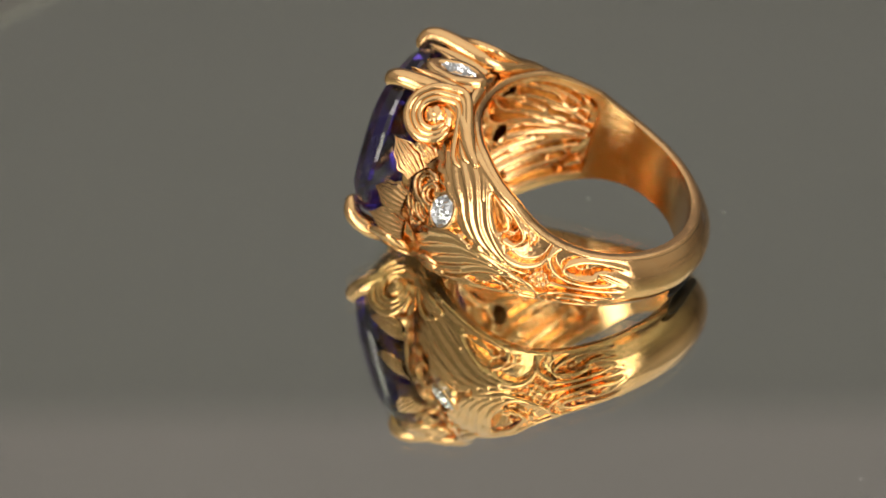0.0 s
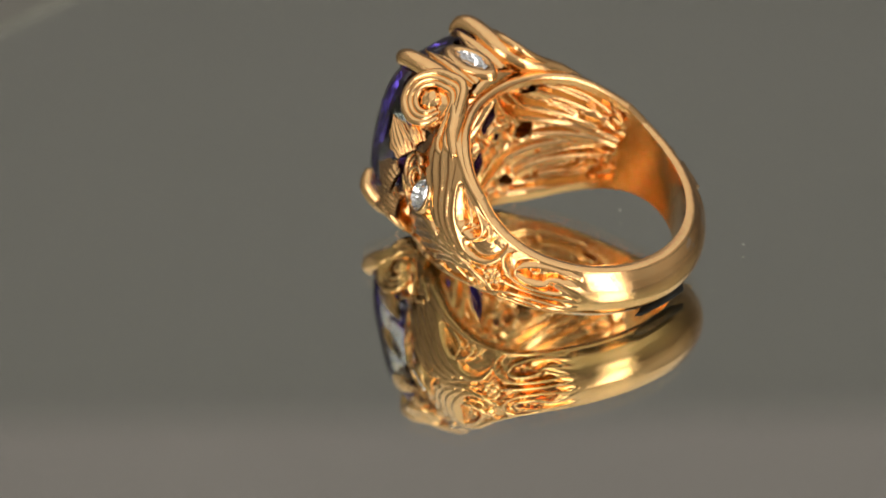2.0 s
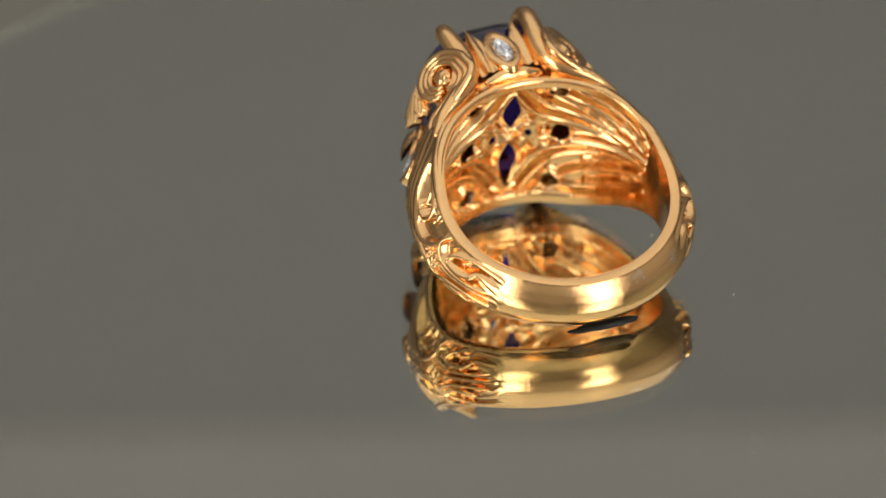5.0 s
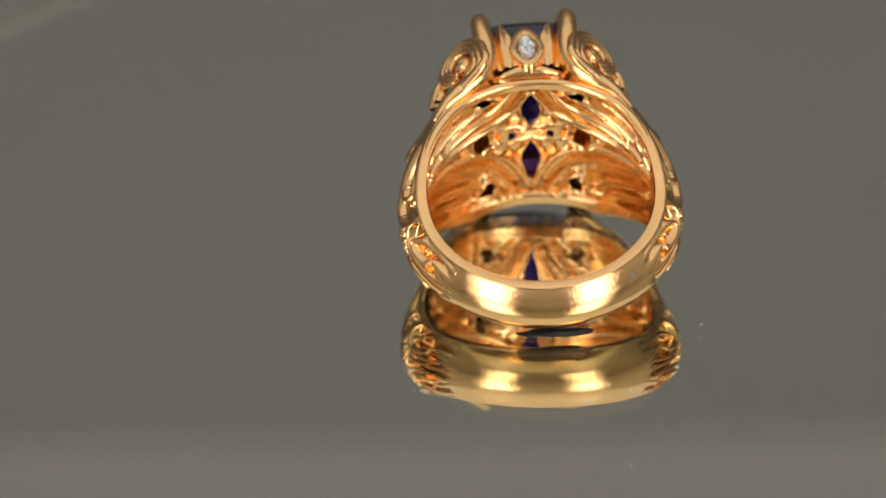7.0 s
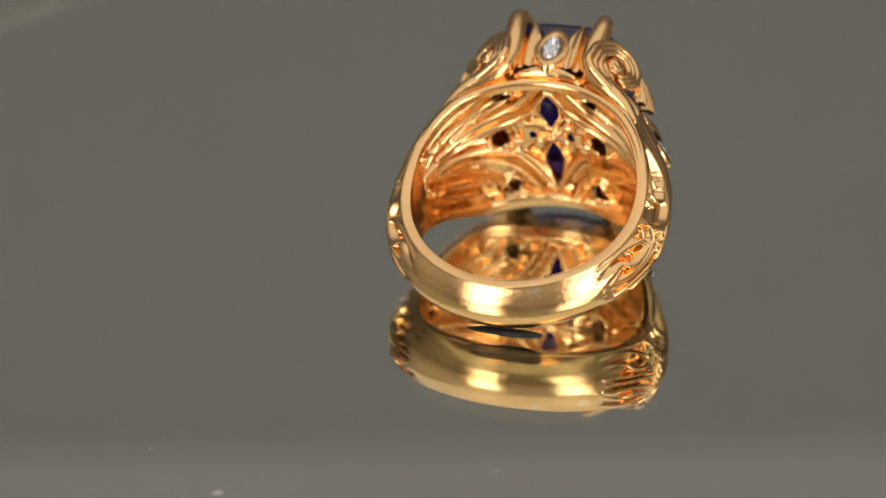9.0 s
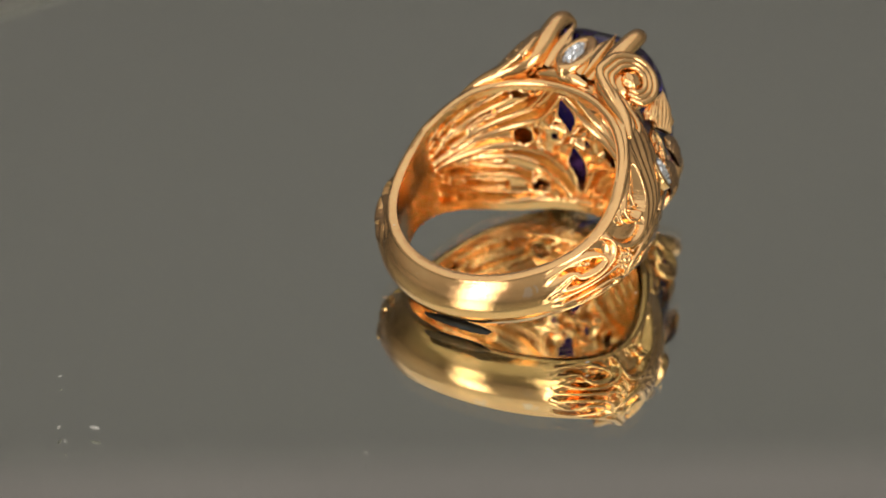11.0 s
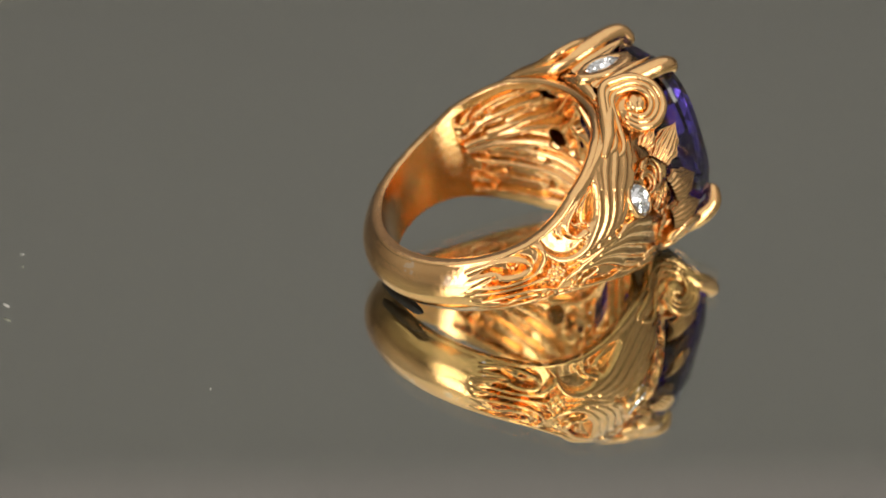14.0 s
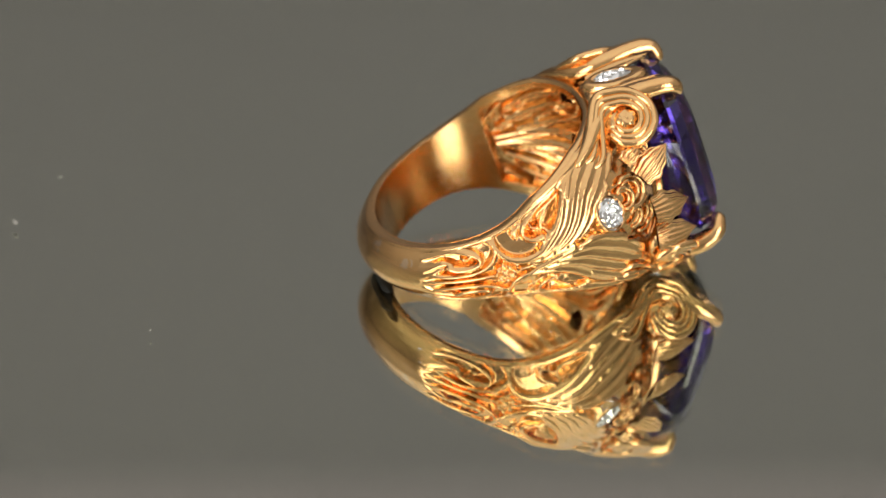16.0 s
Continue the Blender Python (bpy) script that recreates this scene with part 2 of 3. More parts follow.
    ridge(h, u, v, [(77, 0.0), (70, 0.0), (62, 0.0), (54, 0.0), (47, 0.0)], 0.24, 0.46, (0.8, 0.8), -0.5)
    # leaf where the plain band begins
    ridge(h, u, v, [(61, 1.3), (57, 1.4), (52, 1.25), (47, 1.0), (42, 0.7)], 0.40, 0.58, (0.35, 1.15), -0.42)
    ridge(h, u, v, [(57, 1.1), (52, 0.8), (46, 0.55)], 0.28, 0.5, (0.4, 1.1), -0.42)
    # smooth ground under the petals round the side diamond
    m = inside([(136, 2.6), (143, 3.2), (158, 3.4), (158, -3.4), (136, -2.6)], u, v)
    h[m] = -0.62
    ridge(h, u, v, [(160.5, 0.0), (160.5, 2.0), (160.5, 4.5)], 0.22, 0.35, base=-0.45)
    # plain polished back
    plain = np.clip((58 - phi) / 18, 0, 1)
    plain = plain * plain * (3 - 2 * plain)
    return cast(h * (1 - plain) - 0.02 * plain, 3)


def uneven(a, p):
    """The cast head is a little wider towards one side of the finger."""
    return a - 0.90 * np.clip((p - 105) / 40, 0, 1) * (a / half_w(p)) ** 2


def shank():
    """The outer skin of the band and shoulders with its scrollwork."""
    phis = np.concatenate([np.arange(0, 40, 1.0), np.arange(40, TOP_PHI + 0.01, 0.3)])
    top = np.linspace(-0.93, 0.93, 113)
    wall = 9
    nrow = len(top) + 2 * wall
    P, S = np.meshgrid(phis, top, indexing="ij")
    w = half_w(P)
    A = S * w
    h = carving(P * K_ARC, np.abs(A - np.interp(P, [84, 98, 112, 126], [0.0, -0.28, -0.1, 0.35])))
    roof = np.interp(P, [85, 105, 122, 134, 146, 158], [0, 0.6, 1.0, 0.95, 0.5, 0.15])
    fall = 0.70 + 0.05 * roof
    plain = np.clip((50 - P) / 14, 0, 1)
    R = R_IN + (r_out(P) - R_IN) * (1 - fall * np.abs(S) ** (2.1 - 0.6 * roof))
    # two faint grooves run round the polished back
    R -= plain * 0.012 * np.exp(-((np.abs(S) - 0.62) / 0.07) ** 2)
    edge = np.clip((0.93 - np.abs(S)) / 0.07, 0, 1)
    thick = np.clip((R - 8.95) / 1.3, 0.12, 1)
    R = R + h * thick * (edge * (3 - 2 * edge) * edge)
    R = np.maximum(R, 8.9)
    rows_a, rows_r = [], []
    Re, we = R[:, -1], half_w(phis)
    for k in range(1, wall + 1):
        t = k / wall
        a_k = we * (0.93 + 0.07 * math.sin(math.pi * 0.72 * t))
        r_k = Re + (R_IN - Re) * (1 - math.cos(math.pi * t / 2))
        rows_a.append(a_k)
        rows_r.append(r_k)
    rows_a, rows_r = np.array(rows_a).T, np.array(rows_r).T
    A = np.hstack([-rows_a[:, ::-1], A, rows_a])
    A = uneven(A, phis[:, None])
    R = np.hstack([rows_r[:, ::-1], R, rows_r])
    f = np.radians(phis)[:, None]
    right = np.stack([R * np.sin(f), A, -R * np.cos(f)], 2)
    left = right[1:] * np.array([-1, 1, 1])
    strip = np.concatenate([left[::-1], right], 0)
    n = strip.shape[0]
    idx = np.arange(n * nrow).reshape(n, nrow)
    faces = np.stack([idx[:-1, :-1], idx[:-1, 1:], idx[1:, 1:], idx[1:, :-1]], 2).reshape(-1, 4)[:, ::-1].tolist()
    verts = strip.reshape(-1, 3).tolist()
    # close the two upper ends
    for i, last in ((0, 1), (n - 1, 0)):
        row = idx[i]
        base = len(verts)
        for j in row:
            x, y, z = verts[j]
            k = 9.3 / math.hypot(x, z)
            verts.append((x * k, y, z * k))
        for j in range(nrow - 1):
            q = (row[j], row[j + 1], base + j + 1, base + j)
            faces.append(q if not last else q[::-1])
    return mesh_part("shank", np.array(verts) * MM, faces, GOLD, RING, "carved scrollwork shoulders and plain polished band")


def lattice(u, v):
    """Height towards the finger of the pierced inner lattice, and its holes; v >= 0, u measured from phi."""
    h = np.full(u.shape, -0.92)
    h += 0.02 * np.sin(u * 6 + v * 3) * np.sin(v * 7)
    # broad ribbons that fan out from the middle
    flows = [([(179, 5.0), (175, 3.9), (169, 2.5), (160, 1.5), (147, 0.9), (130, 0.5), (106, 0.3)], 0.52, 0.9),
             ([(172, 5.6), (167, 4.4), (160, 3.1), (151, 2.3), (140, 1.7), (128, 1.15), (118, 0.85)], 0.44, 0.85),
             ([(166, 5.7), (157, 4.9), (147, 3.9), (136, 3.15), (125, 2.45), (115, 1.75), (109, 1.2)], 0.40, 0.85),
             ([(179, 0.4), (172, 0.85), (165, 0.75), (158, 0.95)], 0.36, 0.8),
             ([(140, 4.7), (131, 4.2), (122, 3.5), (114, 2.75), (112.5, 2.2), (116.5, 2.1), (121, 2.6), (122, 2.95)], 0.26, 0.7),
             ([(142, 2.6), (137, 2.35), (131, 1.85), (128, 1.6)], 0.2, 0.5)]
    for line, width, high in flows:
        ridge(h, u, v, line, width, high, (1.0, 0.75), -0.92)
    for f, a in ((166, 1.25), (167.5, 0.3)):
        blob(h, u, v, f, a, 0.8, 0.55, 0.5, -0.75)
    hole = np.zeros(u.shape, bool)
    for pts in ([(180.4, 0.55), (176.4, 1.7), (175.0, 2.6), (177.0, 3.7), (180.4, 5.0), (185, 2.7)],
                [(159.5, 0.4), (154, 0.95), (149.5, 0.3), (151.5, -0.45), (157, -0.5)],
                [(172.3, 0.28), (169.6, 0.42), (168.2, 0.0), (170, -0.3), (172.4, -0.2)],
                [(163.0, 4.6), (158, 5.35), (152, 5.1), (154, 4.5), (158, 4.2)]):
        hole |= inside(pts, u, v)
        ridge(h, u, v, pts + [pts[0]], 0.22, 0.62, base=-0.85)
    return cast(h, 6), hole


def inner_sleeve():
    """The finger side: a plain plate at the back, a recessed pierced lattice under the head."""
    phis = np.concatenate([np.arange(0, 100, 2.0), np.arange(100, 180.01, 0.35)])
    phis[-1] = 180.0
    S = np.linspace(-1, 1, 141)
    P, Q = np.meshgrid(phis, S, indexing="ij")
    w = half_w(P) - 0.02
    A = Q * w
    h, hole = lattice(P * K_ARC, np.abs(A - 0.1))
    frame_w = np.clip((w - np.abs(A) - 0.66) / 0.4, 0, 1)
    start = np.clip((P - 102.5) / 0.8, 0, 1)
    k = frame_w * frame_w * (3 - 2 * frame_w) * start
    R = R_IN + k * np.clip(-h, -0.02, 2)
    hole &= k > 0.9
    f = np.radians(P)
    A = uneven(A, P)
    right = np.stack([R * np.sin(f), A, -R * np.cos(f)], 2)
    left = right * np.array([-1, 1, 1])
    strip = np.concatenate([left[:0:-1], right[:-1]], 0)
    gone = np.concatenate([hole[:0:-1], hole[:-1]], 0)
    n, m = strip.shape[:2]
    idx = np.arange(n * m).reshape(n, m)
    nxt = np.roll(idx, -1, 0)
    quads = np.stack([idx[:, :-1], nxt[:, :-1], nxt[:, 1:], idx[:, 1:]], 2)
    g2 = np.roll(gone, -1, 0)
    dead = gone[:, :-1] & g2[:, :-1] & gone[:, 1:] & g2[:, 1:]
    faces = quads[~dead].tolist()
    verts = strip.reshape(-1, 3).tolist()
    return mesh_part("inner_sleeve", np.array(verts) * MM, faces, GOLD, RING, "pierced scroll lattice inside the head")


def tube(points, radii, segs=14, ring_step=0.25):
    """A smooth tapered round wire through 3D points with rounded ends, as a bmesh in metres."""
    p = [Vector(q) for q in points]
    p = [2 * p[0] - p[1]] + p + [2 * p[-1] - p[-2]]
    line, rad = [], []
    for i in range(1, len(p) - 2):
        n = max(2, int((p[i + 1] - p[i]).length / ring_step))
        for j in range(n + (i == len(p) - 3)):
            t = j / n
            line.append(0.5 * (2 * p[i] + (p[i + 1] - p[i - 1]) * t + (2 * p[i - 1] - 5 * p[i] + 4 * p[i + 1] - p[i + 2]) * t ** 2
                               + (3 * p[i] - p[i - 1] - 3 * p[i + 1] + p[i + 2]) * t ** 3))
            rad.append(radii[i - 1] * (1 - t) + radii[i] * t)
    bm = bmesh.new()
    rings, side = [], None
    d0, d1 = (line[0] - line[1]).normalized(), (line[-1] - line[-2]).normalized()
    full = [(line[0] + d0 * rad[0] * 0.8, rad[0] * 0.35), (line[0] + d0 * rad[0] * 0.45, rad[0] * 0.8)]
    full += list(zip(line, rad)) + [(line[-1] + d1 * rad[-1] * 0.45, rad[-1] * 0.8), (line[-1] + d1 * rad[-1] * 0.8, rad[-1] * 0.35)]
    for i, (c, r) in enumerate(full):
        d = (full[min(i + 1, len(full) - 1)][0] - full[max(i - 1, 0)][0]).normalized()
        side = d.orthogonal() if side is None else side - d * side.dot(d)
        side.normalize()
        up = d.cross(side)
        rings.append([bm.verts.new((c + (side * math.cos(a) + up * math.sin(a)) * r) * MM) for a in (2 * math.pi * k / segs for k in range(segs))])
    for a, b in zip(rings, rings[1:]):
        for k in range(segs):
            bm.faces.new((a[k], a[(k + 1) % segs], b[(k + 1) % segs], b[k]))
    bm.faces.new(rings[0][::-1])
    bm.faces.new(rings[-1])
    return bm


def join_bm(parts):
    out = bmesh.new()
    for bm in parts:
        me = bpy.data.meshes.new("piece")
        bm.to_mesh(me)
        bm.free()
        out.from_mesh(me)
        bpy.data.meshes.remove(me)
    return out


def skin_point(phi, a, lift=0.0):
    """A point on the shoulder's skin, lifted outwards by so many millimetres."""
    w = float(half_w(phi))
    s = min(1.0, abs(a) / w)
    roof = float(np.interp(phi, [85, 105, 122, 134, 146, 158], [0, 0.6, 1.0, 0.95, 0.5, 0.15]))
    r = R_IN + (float(r_out(phi)) - R_IN) * (1 - (0.70 + 0.05 * roof) * s ** (2.1 - 0.6 * roof)) + lift
    y = float(uneven(np.array(a), np.array(phi)))
    t = radians(phi)
    return Vector((r * math.sin(t), y, -r * math.cos(t)))


def volute(sx, sa):
    """The spiral into which the bundle of strands curls under a prong."""
    c = Vector((4.85, 5.45, 11.25))
    nrm = Vector((0.70, 0.70, 0.08)).normalized()
    right = Vector((-0.46, 0.23, -0.86))
    right = (right - nrm * right.dot(nrm)).normalized()
    upward = nrm.cross(right)
    place = lambda p: Vector((p.x * sx, p.y if sa > 0 else -p.y - 1.3, p.z))
    wires = []
    # each coil: skin point where it leaves the bundle, then (degrees, radius) round the eye
    coils = (((134, 5.7), [(22, 2.75), (55, 2.35), (90, 2.15), (135, 2.12), (180, 2.12), (225, 2.05), (265, 1.9), (300, 1.7)], 0.36),
             ((133, 5.0), [(12, 2.35), (50, 1.85), (90, 1.66), (135, 1.62), (180, 1.62), (225, 1.58), (270, 1.48), (310, 1.35)], 0.30),
             ((134, 4.3), [(5, 1.9), (50, 1.40), (90, 1.22), (135, 1.17), (180, 1.15), (225, 1.13), (270, 1.08), (310, 1.0)], 0.26))
    for start, turns, thick in coils:
        pts = [skin_point(start[0], start[1], -0.35), skin_point(start[0] + 7, start[1] + 0.3, 0.05)]
        pts += [c + (right * math.cos(radians(g)) + upward * math.sin(radians(g))) * r + nrm * (0.62 - 0.16 * r) for g, r in turns]
        wires.append(tube([place(p) for p in pts], [thick * 0.7, thick] + [thick] * (len(turns) - 1) + [thick * 0.6], 12))
    dome = bmesh.new()
    bmesh.ops.create_uvsphere(dome, u_segments=36, v_segments=18, radius=1.0)
    eye = bmesh.new()
    bmesh.ops.create_icosphere(eye, subdivisions=4, radius=1.0)
    fr = Matrix((right, upward, nrm)).transposed()
    for v in dome.verts:
        v.co = place(c + fr @ Vector((v.co.x * 2.1, v.co.y * 2.1, v.co.z * 1.5 - 1.22))) * MM
    for v in eye.verts:
        k = 1 + 0.16 * noise.noise(v.co * 3.1)
        v.co = place(c + fr @ Vector((v.co.x * 0.86 * k, v.co.y * 0.86 * k, v.co.z * 0.55 * k + 0.16))) * MM
    bm = join_bm(wires + [dome, eye])
    bmesh.ops.recalc_face_normals(bm, faces=bm.faces[:])
    return part("volute", bm, GOLD, RING)


def petal(sx, phi, a, ru, ra, thick):
    """A scallop-shaped petal: a round rim with a finer one inside it."""
    wires = []
    for k, lift, r in ((1.0, -0.20, thick), (0.66, -0.34, thick * 0.72)):
        loop = [skin_point(phi + ru * k * math.cos(t), a + ra * k * math.sin(t), lift) for t in np.linspace(-2.1, 2.1, 13)]
        wires.append(tube([(p.x * sx, p.y, p.z) for p in loop], [r * 0.7] + [r] * 11 + [r * 0.7], 12, 0.12))
    return part("petal", join_bm(wires), GOLD, RING)


def prong(sx, sa):
    if sa > 0:
        pts = [(3.0, 5.35, 15.80), (3.3, 5.95, 15.6), (3.38, 6.3, 14.9), (3.28, 6.4, 13.7), (3.15, 6.35, 12.4), (3.2, 6.2, 10.9), (3.75, 6.0, 9.7), (4.9, 5.75, 8.75), (6.3, 5.25, 7.75), (7.4, 4.7, 6.5)]
    else:
        pts = [(3.9, -5.95, 15.8), (4.4, -6.55, 15.4), (4.5, -6.95, 14.6), (4.4, -7.15, 13.6), (3.9, -7.25, 12.4), (3.6, -7.3, 10.9), (4.0, -7.2, 9.7), (5.0, -6.9, 8.75), (6.3, -6.4, 7.75), (7.4, -5.6, 6.5)]
    return part("prong", tube([(x * sx, y, z) for x, y, z in pts], [0.56, 0.68, 0.74, 0.80, 0.88, 0.92, 0.85, 0.72, 0.55, 0.3], 20), GOLD, RING)


def leaf(base, tip, nrm, width, ribs=5):
    """A ribbed acanthus leaf between two points, bulging along nrm."""
    base, tip, nrm = Vector(base), Vector(tip), Vector(nrm).normalized()
    ax = tip - base
    side = ax.cross(nrm).normalized()
    nu, nv = 18, 24
    verts = []
    for face in (1, -1):
        for i in range(nu + 1):
            t = i / nu
            half = width * (math.sin(math.pi * min(1.0, 0.18 + t * 0.82)) ** 0.75 + 0.02) * (1 - 0.25 * t)
            for j in range(nv + 1):
                s = j / nv * 2 - 1
                lobe = 1 + 0.10 * math.cos(t * 18) * abs(s)
                bulge = 0.42 * (1 - s * s) * math.sin(math.pi * (0.15 + 0.8 * t)) + 0.10 * math.cos(s * ribs * math.pi) * (1 - t) ** 0.5
                curl = 0.12 * t * t
                p = base + ax * (t - 0.07 * abs(s) * t) + side * (s * half * lobe) + nrm * (bulge * face * (1 if face > 0 else 0.35) + curl + (0 if face > 0 else -0.12))
                verts.append(p * MM)
    n = (nu + 1) * (nv + 1)
    faces = []
    for f in (0, 1):
        for i in range(nu):
            for j in range(nv):
                q = [f * n + i * (nv + 1) + j, f * n + i * (nv + 1) + j + 1, f * n + (i + 1) * (nv + 1) + j + 1, f * n + (i + 1) * (nv + 1) + j]
                faces.append(q if f == 0 else q[::-1])
    for i in range(nu):
        for j in (0, nv):
            q = [i * (nv + 1) + j, (i + 1) * (nv + 1) + j, n + (i + 1) * (nv + 1) + j, n + i * (nv + 1) + j]
            faces.append(q if j == 0 else q[::-1])
    return mesh_part("leaf", verts, faces, GOLD, RING)


def gem_mesh(outline, levels, seed=1):
    """A faceted stone: levels of (height, scale, half-step) of one outline, from the tip to the table."""
    n = len(outline)
    verts, faces = [], []
    for z, k, half in levels:
        for i in range(n):
            a, b = outline[i], outline[(i + 1) % n]
            x, y = ((a[0] + b[0]) / 2, (a[1] + b[1]) / 2) if half else a
            verts.append((x * k, y * k, z))
    m = len(levels)
    faces.append(list(range(n))[::-1])
    for l in range(m - 1):
        ha, hb = levels[l][2], levels[l + 1][2]
        for i in range(n):
            a0, a1, b0, b1 = l * n + i, l * n + (i + 1) % n, (l + 1) * n + i, (l + 1) * n + (i + 1) % n
            if ha == hb:
                faces.append((a0, a1, b1, b0))
            elif hb:
                faces += [(a0, a1, b0), (a1, b1, b0)]
            else:
                faces += [(a0, a1, b1), (a0, b1, b0)]
    faces.append([(m - 1) * n + i for i in range(n)])
    return verts, faces


def cushion(hx, hy, n=28, power=3.0):
    out = []
    for i in range(n):
        t = 2 * math.pi * (i + 0.5) / n
        c, s = math.cos(t), math.sin(t)
        out.append((hx * math.copysign(abs(c) ** (2 / power), c), hy * math.copysign(abs(s) ** (2 / power), s)))
    return out


def main_stone():
    v, f = gem_mesh(cushion(5.3, 6.72, 24, 3.2), [(10.6, 0.06, 0), (11.2, 0.42, 1), (12.3, 0.80, 0), (14.3, 1.0, 1), (14.6, 1.0, 1), (15.35, 0.93, 0), (16.0, 0.81, 1), (16.3, 0.66, 0)])
    return mesh_part("violet_stone", (np.array(v) + (0, -0.57, 0.15)) * MM, f, GEM, RING, "faceted cushion-cut violet-blue gemstone", smooth=False)


def small_diamond(parent, centre, nrm, up, hx, hy, pointed, border):
    """An oval or marquise diamond in its raised gold setting."""
    nrm, up = Vector(nrm).normalized(), Vector(up)
    up = (up - nrm * up.dot(nrm)).normalized()
    fr = Matrix((up.cross(nrm), up, nrm)).transposed().to_4x4()
    fr.translation = Vector(centre)
    n = 22
    out = []
    for i in range(n):
        t = 2 * math.pi * i / n
        c, s = math.cos(t), math.sin(t)
        out.append((hx * c * (1 - (0.22 * s * s if pointed else 0)), hy * s))
    ringpts = [fr @ Vector((x * 1.16, y * 1.14, 0.0)) for x, y in out]
    bm = bmesh.new()
    prof = [(1.0, 0.06), (1.02, 0.16), (1.0 + 0.25 * border, 0.32), (1.0 + 0.45 * border, 0.22), (1.0 + 0.6 * border, 0.26), (1.0 + 0.85 * border, 0.1), (1.0 + border, -0.25), (1.02 + border, -1.3)]
    big = []
    for i in range(48):
        t = 2 * math.pi * i / 48
        c, s = math.cos(t), math.sin(t)
        big.append((hx * c * (1 - (0.22 * s * s if pointed else 0)), hy * s))
    rings = [[bm.verts.new((fr @ Vector((x * k, y * (1 + (k - 1) * (0.52 if pointed and y < 0 else 0.72)), z))) * MM) for x, y in big] for k, z in prof]
    for a, b in zip(rings, rings[1:]):
        for i in range(48):
            bm.faces.new((a[i], a[(i + 1) % 48], b[(i + 1) % 48], b[i]))
    bm.faces.new(rings[0][::-1])
    bmesh.ops.recalc_face_normals(bm, faces=bm.faces[:])
    s = part("setting", bm, GOLD, parent, "raised gold bezel setting")
    rng = random.Random(11)
    v, f = gem_mesh(out, [(-0.55 * hx, 0.08, 0), (-0.1 * hx, 0.66, 1), (0.16, 1.0, 0), (0.20, 1.0, 0), (0.36, 0.86, 1), (0.26, 0.70, 0), (0.42, 0.54, 1), (0.28, 0.40, 0), (0.40, 0.26, 1), (0.30, 0.12, 0)])
    v = [(x * rng.uniform(0.90, 1.03), y * rng.uniform(0.90, 1.03), z + rng.uniform(-0.09, 0.09)) for x, y, z in v]
    mesh_part("diamond", [(fr @ Vector(p)) * MM for p in v], f, DIAMOND, s, "sparkling clear white diamond", smooth=False)


def gallery():
    """The hollow wall that carries the stone over the lattice."""
    outer = cushion(3.85, 6.1, 48, 3.4)
    prof = [(0.98, 12.5), (1.02, 12.2), (1.0, 11.8), (0.97, 11.0), (0.98, 9.2), (0.90, 9.2), (0.86, 10.5), (0.86, 11.8), (0.90, 12.5)]
    bm = bmesh.new()
    rings = [[bm.verts.new(Vector((x * k, y * k - 0.3 - 0.5 * max(0, (z - 9.2) / 5), z + 0.4 * max(0, (z - 9.2) / 5))) * MM) for x, y in outer] for k, z in prof]
    for a, b in zip(rings, rings[1:] + rings[:1]):
        for i in range(48):
            bm.faces.new((a[i], a[(i + 1) % 48], b[(i + 1) % 48], b[i]))
    bmesh.ops.recalc_face_normals(bm, faces=bm.faces[:])
    return part("gallery", bm, GOLD, RING)


def rim_arch(sa):
    """The polished rim that runs round the finger hole."""
    segs, n = 14, 180
    bm = bmesh.new()
    rings = []
    for i in range(n):
        p = 360 * i / n - 180
        a = float(half_w(p)) - 0.30
        a = float(uneven(np.array(a * sa), np.array(abs(p))))
        rad = float(np.interp(abs(p), [0, 40, 95, 122, 180], [0.20, 0.21, 0.24, 0.38, 0.42]))
        t = radians(p)
        d = Vector((math.sin(t), 0, -math.cos(t)))
        c = d * (R_IN + rad + 0.02) + Vector((0, a, 0))
        rings.append([bm.verts.new((c + (d * math.cos(k) + Vector((0, 1, 0)) * math.sin(k)) * rad) * MM) for k in (2 * math.pi * j / segs for j in range(segs))])
    for i in range(n):
        x, y = rings[i], rings[(i + 1) % n]
        for j in range(segs):
            bm.faces.new((x[j], x[(j + 1) % segs], y[(j + 1) % segs], y[j]))
    bmesh.ops.recalc_face_normals(bm, faces=bm.faces[:])
    return part("rim", bm, GOLD, RING)


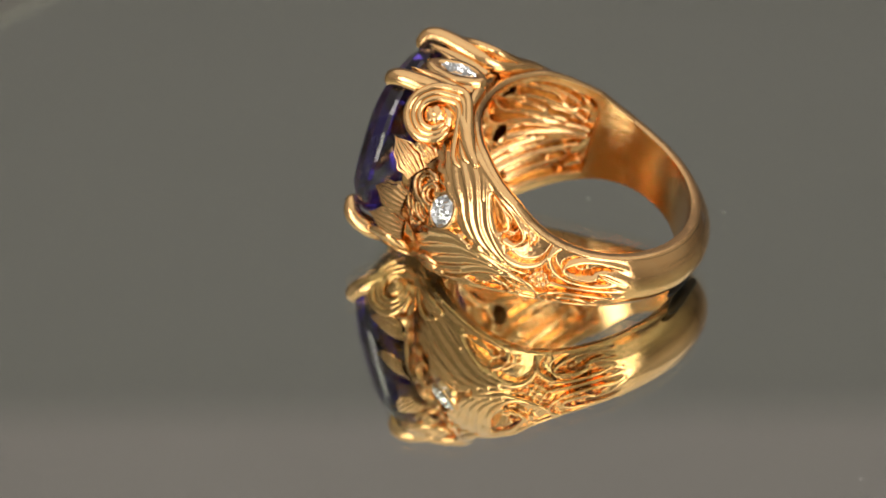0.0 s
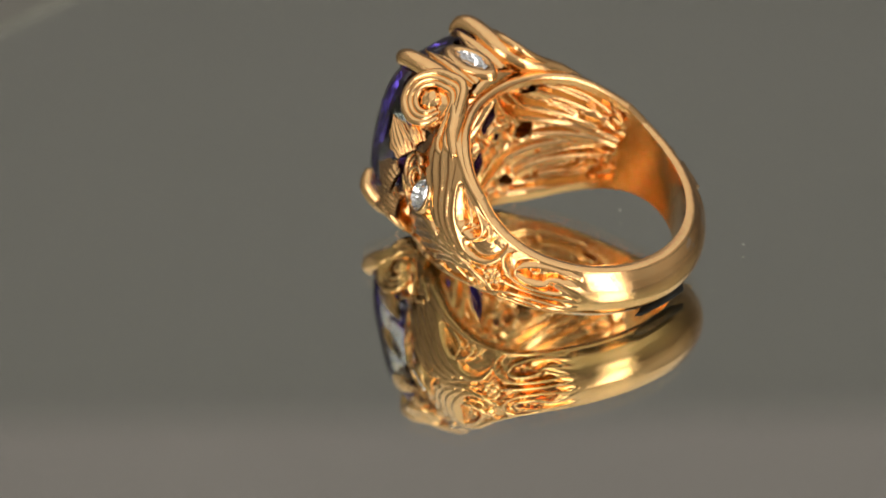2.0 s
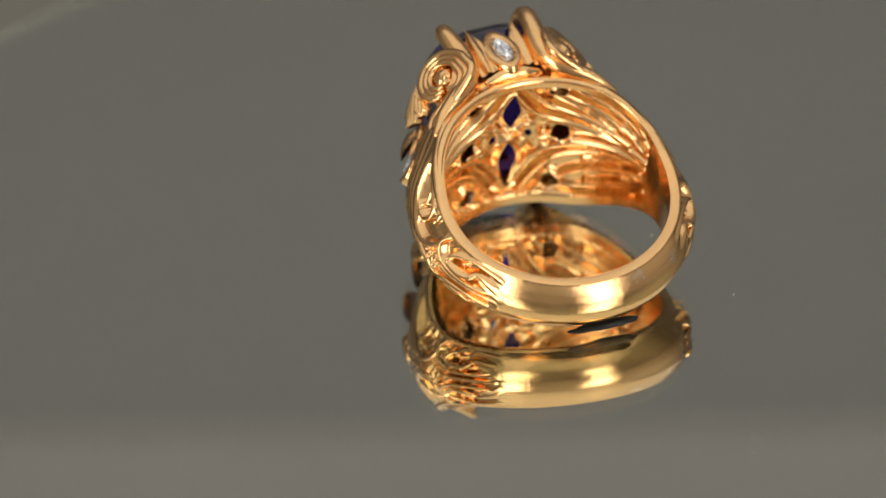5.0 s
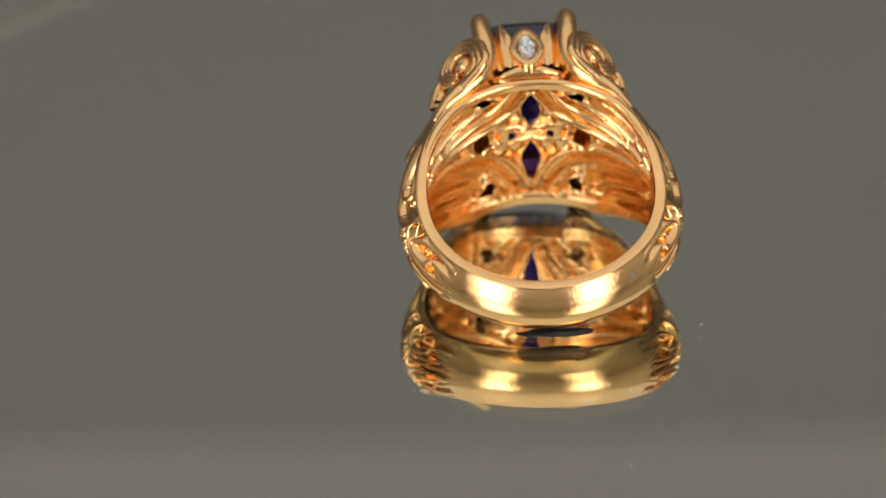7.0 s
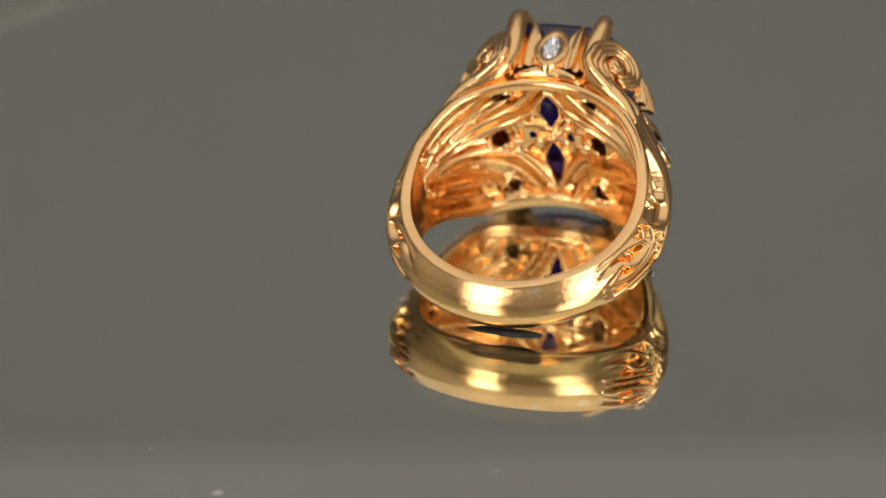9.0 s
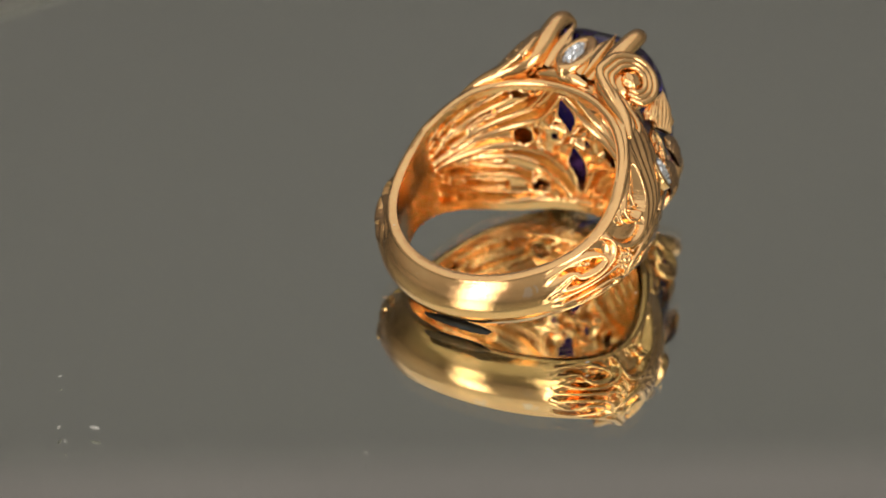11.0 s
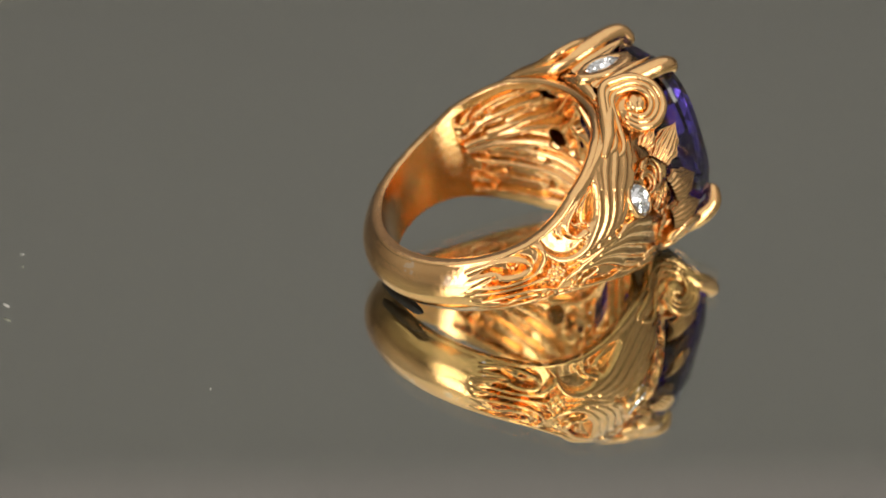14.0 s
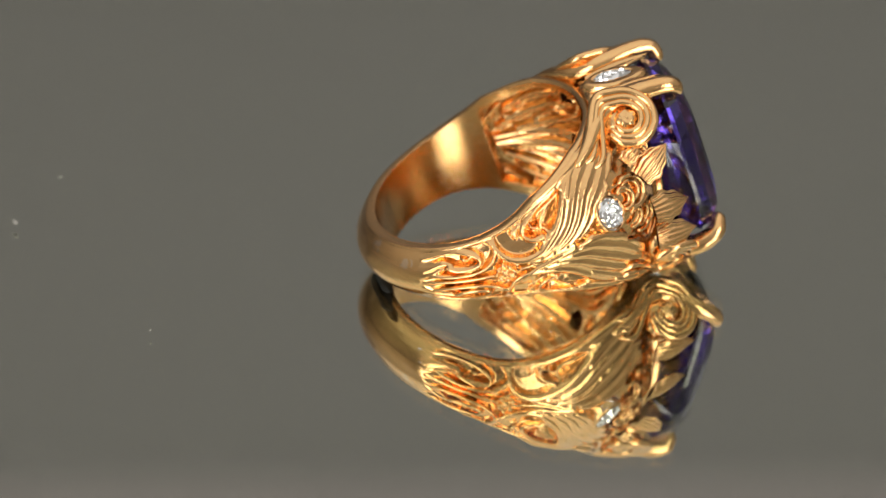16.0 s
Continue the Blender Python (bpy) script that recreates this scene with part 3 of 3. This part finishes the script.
RING = tagged(new("gold_ring"), "ornate yellow gold ring set with violet gem, lying on mirror", "ring")
shank()
inner_sleeve()
gallery()
main_stone()
for sx in (1, -1):
    for sa in (1, -1):
        volute(sx, sa)
        prong(sx, sa)
        leaf((1.7 * sx, 6.35 * sa - 0.1, 9.9), (1.8 * sx, 6.45 * sa - 0.15, 15.0), (0.35 * sx, 1.0 * sa, 0.1), 0.95, 2)
    for phi, a, ru, ra, thick in ((142.5, 1.15, 5.6, 1.25, 0.21), (138.6, 1.0, 3.4, 0.85, 0.17), (144.5, -1.35, 5.2, 1.1, 0.20), (140.3, -0.95, 3.2, 0.75, 0.16), (148.5, -3.0, 4.2, 0.9, 0.19)):
        petal(sx, phi, a, ru, ra, thick)
    # leaves that stand up against the stone
    for base, tip, turn, width, ribs in (((7.35, 1.75, 10.7), (5.95, 3.0, 13.5), 0.22, 1.05, 6), ((7.75, -1.1, 10.9), (5.75, -2.15, 13.9), -0.1, 1.15, 6),
                                         ((6.9, -4.0, 10.6), (5.3, -5.0, 13.9), -0.3, 1.1, 6), ((7.1, 3.3, 9.9), (6.45, 3.9, 11.4), 0.4, 0.62, 4)):
        leaf((base[0] * sx, *base[1:]), (tip[0] * sx, *tip[1:]), (0.82 * sx, turn + 0.45, 0.3), width * 1.15, ribs)
    small_diamond(RING, (8.78 * sx, 0.68, 7.5), (0.75 * sx, 0.30, 0.60), (0, 1, 0), 1.22, 1.32, False, 0.16)
for sa in (1, -1):
    rim_arch(sa)
    part("bridge", tube([(x, 6.5 * sa - 0.5 - 0.03 * x * x * sa, 9.75 - 0.06 * x * x) for x in (-2.1, -1.1, 0.0, 1.1, 2.1)], [0.25, 0.5, 0.6, 0.5, 0.25], 16), GOLD, RING)
    small_diamond(RING, (0.0, 6.6 * sa - 0.05, 11.7), (0, 1.0 * sa, 0.12), (0, 0, 1), 0.70, 1.5, True, 1.15)


def putty():
    bm = bmesh.new()
    bmesh.ops.create_icosphere(bm, subdivisions=3, radius=1.0)
    for v in bm.verts:
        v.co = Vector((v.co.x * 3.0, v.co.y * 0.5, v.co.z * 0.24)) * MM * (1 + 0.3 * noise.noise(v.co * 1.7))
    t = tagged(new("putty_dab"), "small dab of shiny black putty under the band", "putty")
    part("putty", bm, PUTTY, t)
    return t


PUTTY_DAB = putty()


def dust():
    """Specks and short fibres that lie on the glass."""
    rng = random.Random(7)
    spots = [(9.7, -0.9, 0.09), (-41.4, 7.7, 0.07), (4.4, -30.6, 0.09), (11.7, -11.5, 0.10), (-14.3, -38.0, 0.22), (-16.6, -39.3, 0.16), (-15.1, -40.6, 0.14), (-20.7, -33.4, 0.10)]
    spots += [(rng.uniform(-40, 35), rng.uniform(-30, 40), rng.uniform(0.02, 0.045)) for _ in range(16)]
    bm = bmesh.new()
    for x, y, r in spots:
        if math.hypot(x, y) > 55:
            continue
        turn, long = rng.uniform(0, 6.28), rng.uniform(1.0, 2.6)
        m = Matrix.Translation(Vector((x * MM, y * MM, GLASS_TOP + r * 0.35 * MM))) @ Matrix.Rotation(turn, 4, "Z") @ Matrix.Diagonal((r * long * MM, r * 0.6 * MM, r * 0.5 * MM, 1))
        bmesh.ops.create_icosphere(bm, subdivisions=1, radius=1.0, matrix=m)
    return tagged(part("dust", bm, DUST), "pale dust specks scattered on the mirror glass", "dust", kind="stuff")


DUST_SPECKS = dust()

# ---------------------------------------------------------------- what turns


def plate_pose(t):
    """The turning plate, which leans a third of a degree."""
    return pose(0, 0, 0, 0, 0, TURN * (t - FRONT)) @ pose(0, 0, 0, 0, 0, -172.0) @ pose(0, 0, 0, 0, 0.36, 0) @ pose(0, 0, 0, 0, 0, 172.0)


def ring_rest():
    # local x across, y along the finger, z to the stone
    c, s = math.cos(TILT), math.sin(TILT)
    axes = Matrix(((-1, 0, 0, X0 * MM), (0, -s, c, (N0 * c - A0 * s) * MM), (0, c, s, (N0 * s + A0 * c) * MM), (0, 0, 0, 1)))
    return axes @ pose(0, 0, 0, 0, 0, -2.0)


def motions():
    times = [0.5 * i for i in range(33)]
    rest = ring_rest()
    walk(RING, [(t, plate_pose(t) @ rest) for t in times])
    walk(MIRROR, [(t, plate_pose(t)) for t in times])
    walk(DUST_SPECKS, [(t, plate_pose(t)) for t in times])
    walk(TURNTABLE, [(t, pose(0, 0, 0, 0, 0, TURN * (t - FRONT))) for t in times])
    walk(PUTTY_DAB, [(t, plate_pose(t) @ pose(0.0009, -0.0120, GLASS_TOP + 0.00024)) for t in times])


motions()
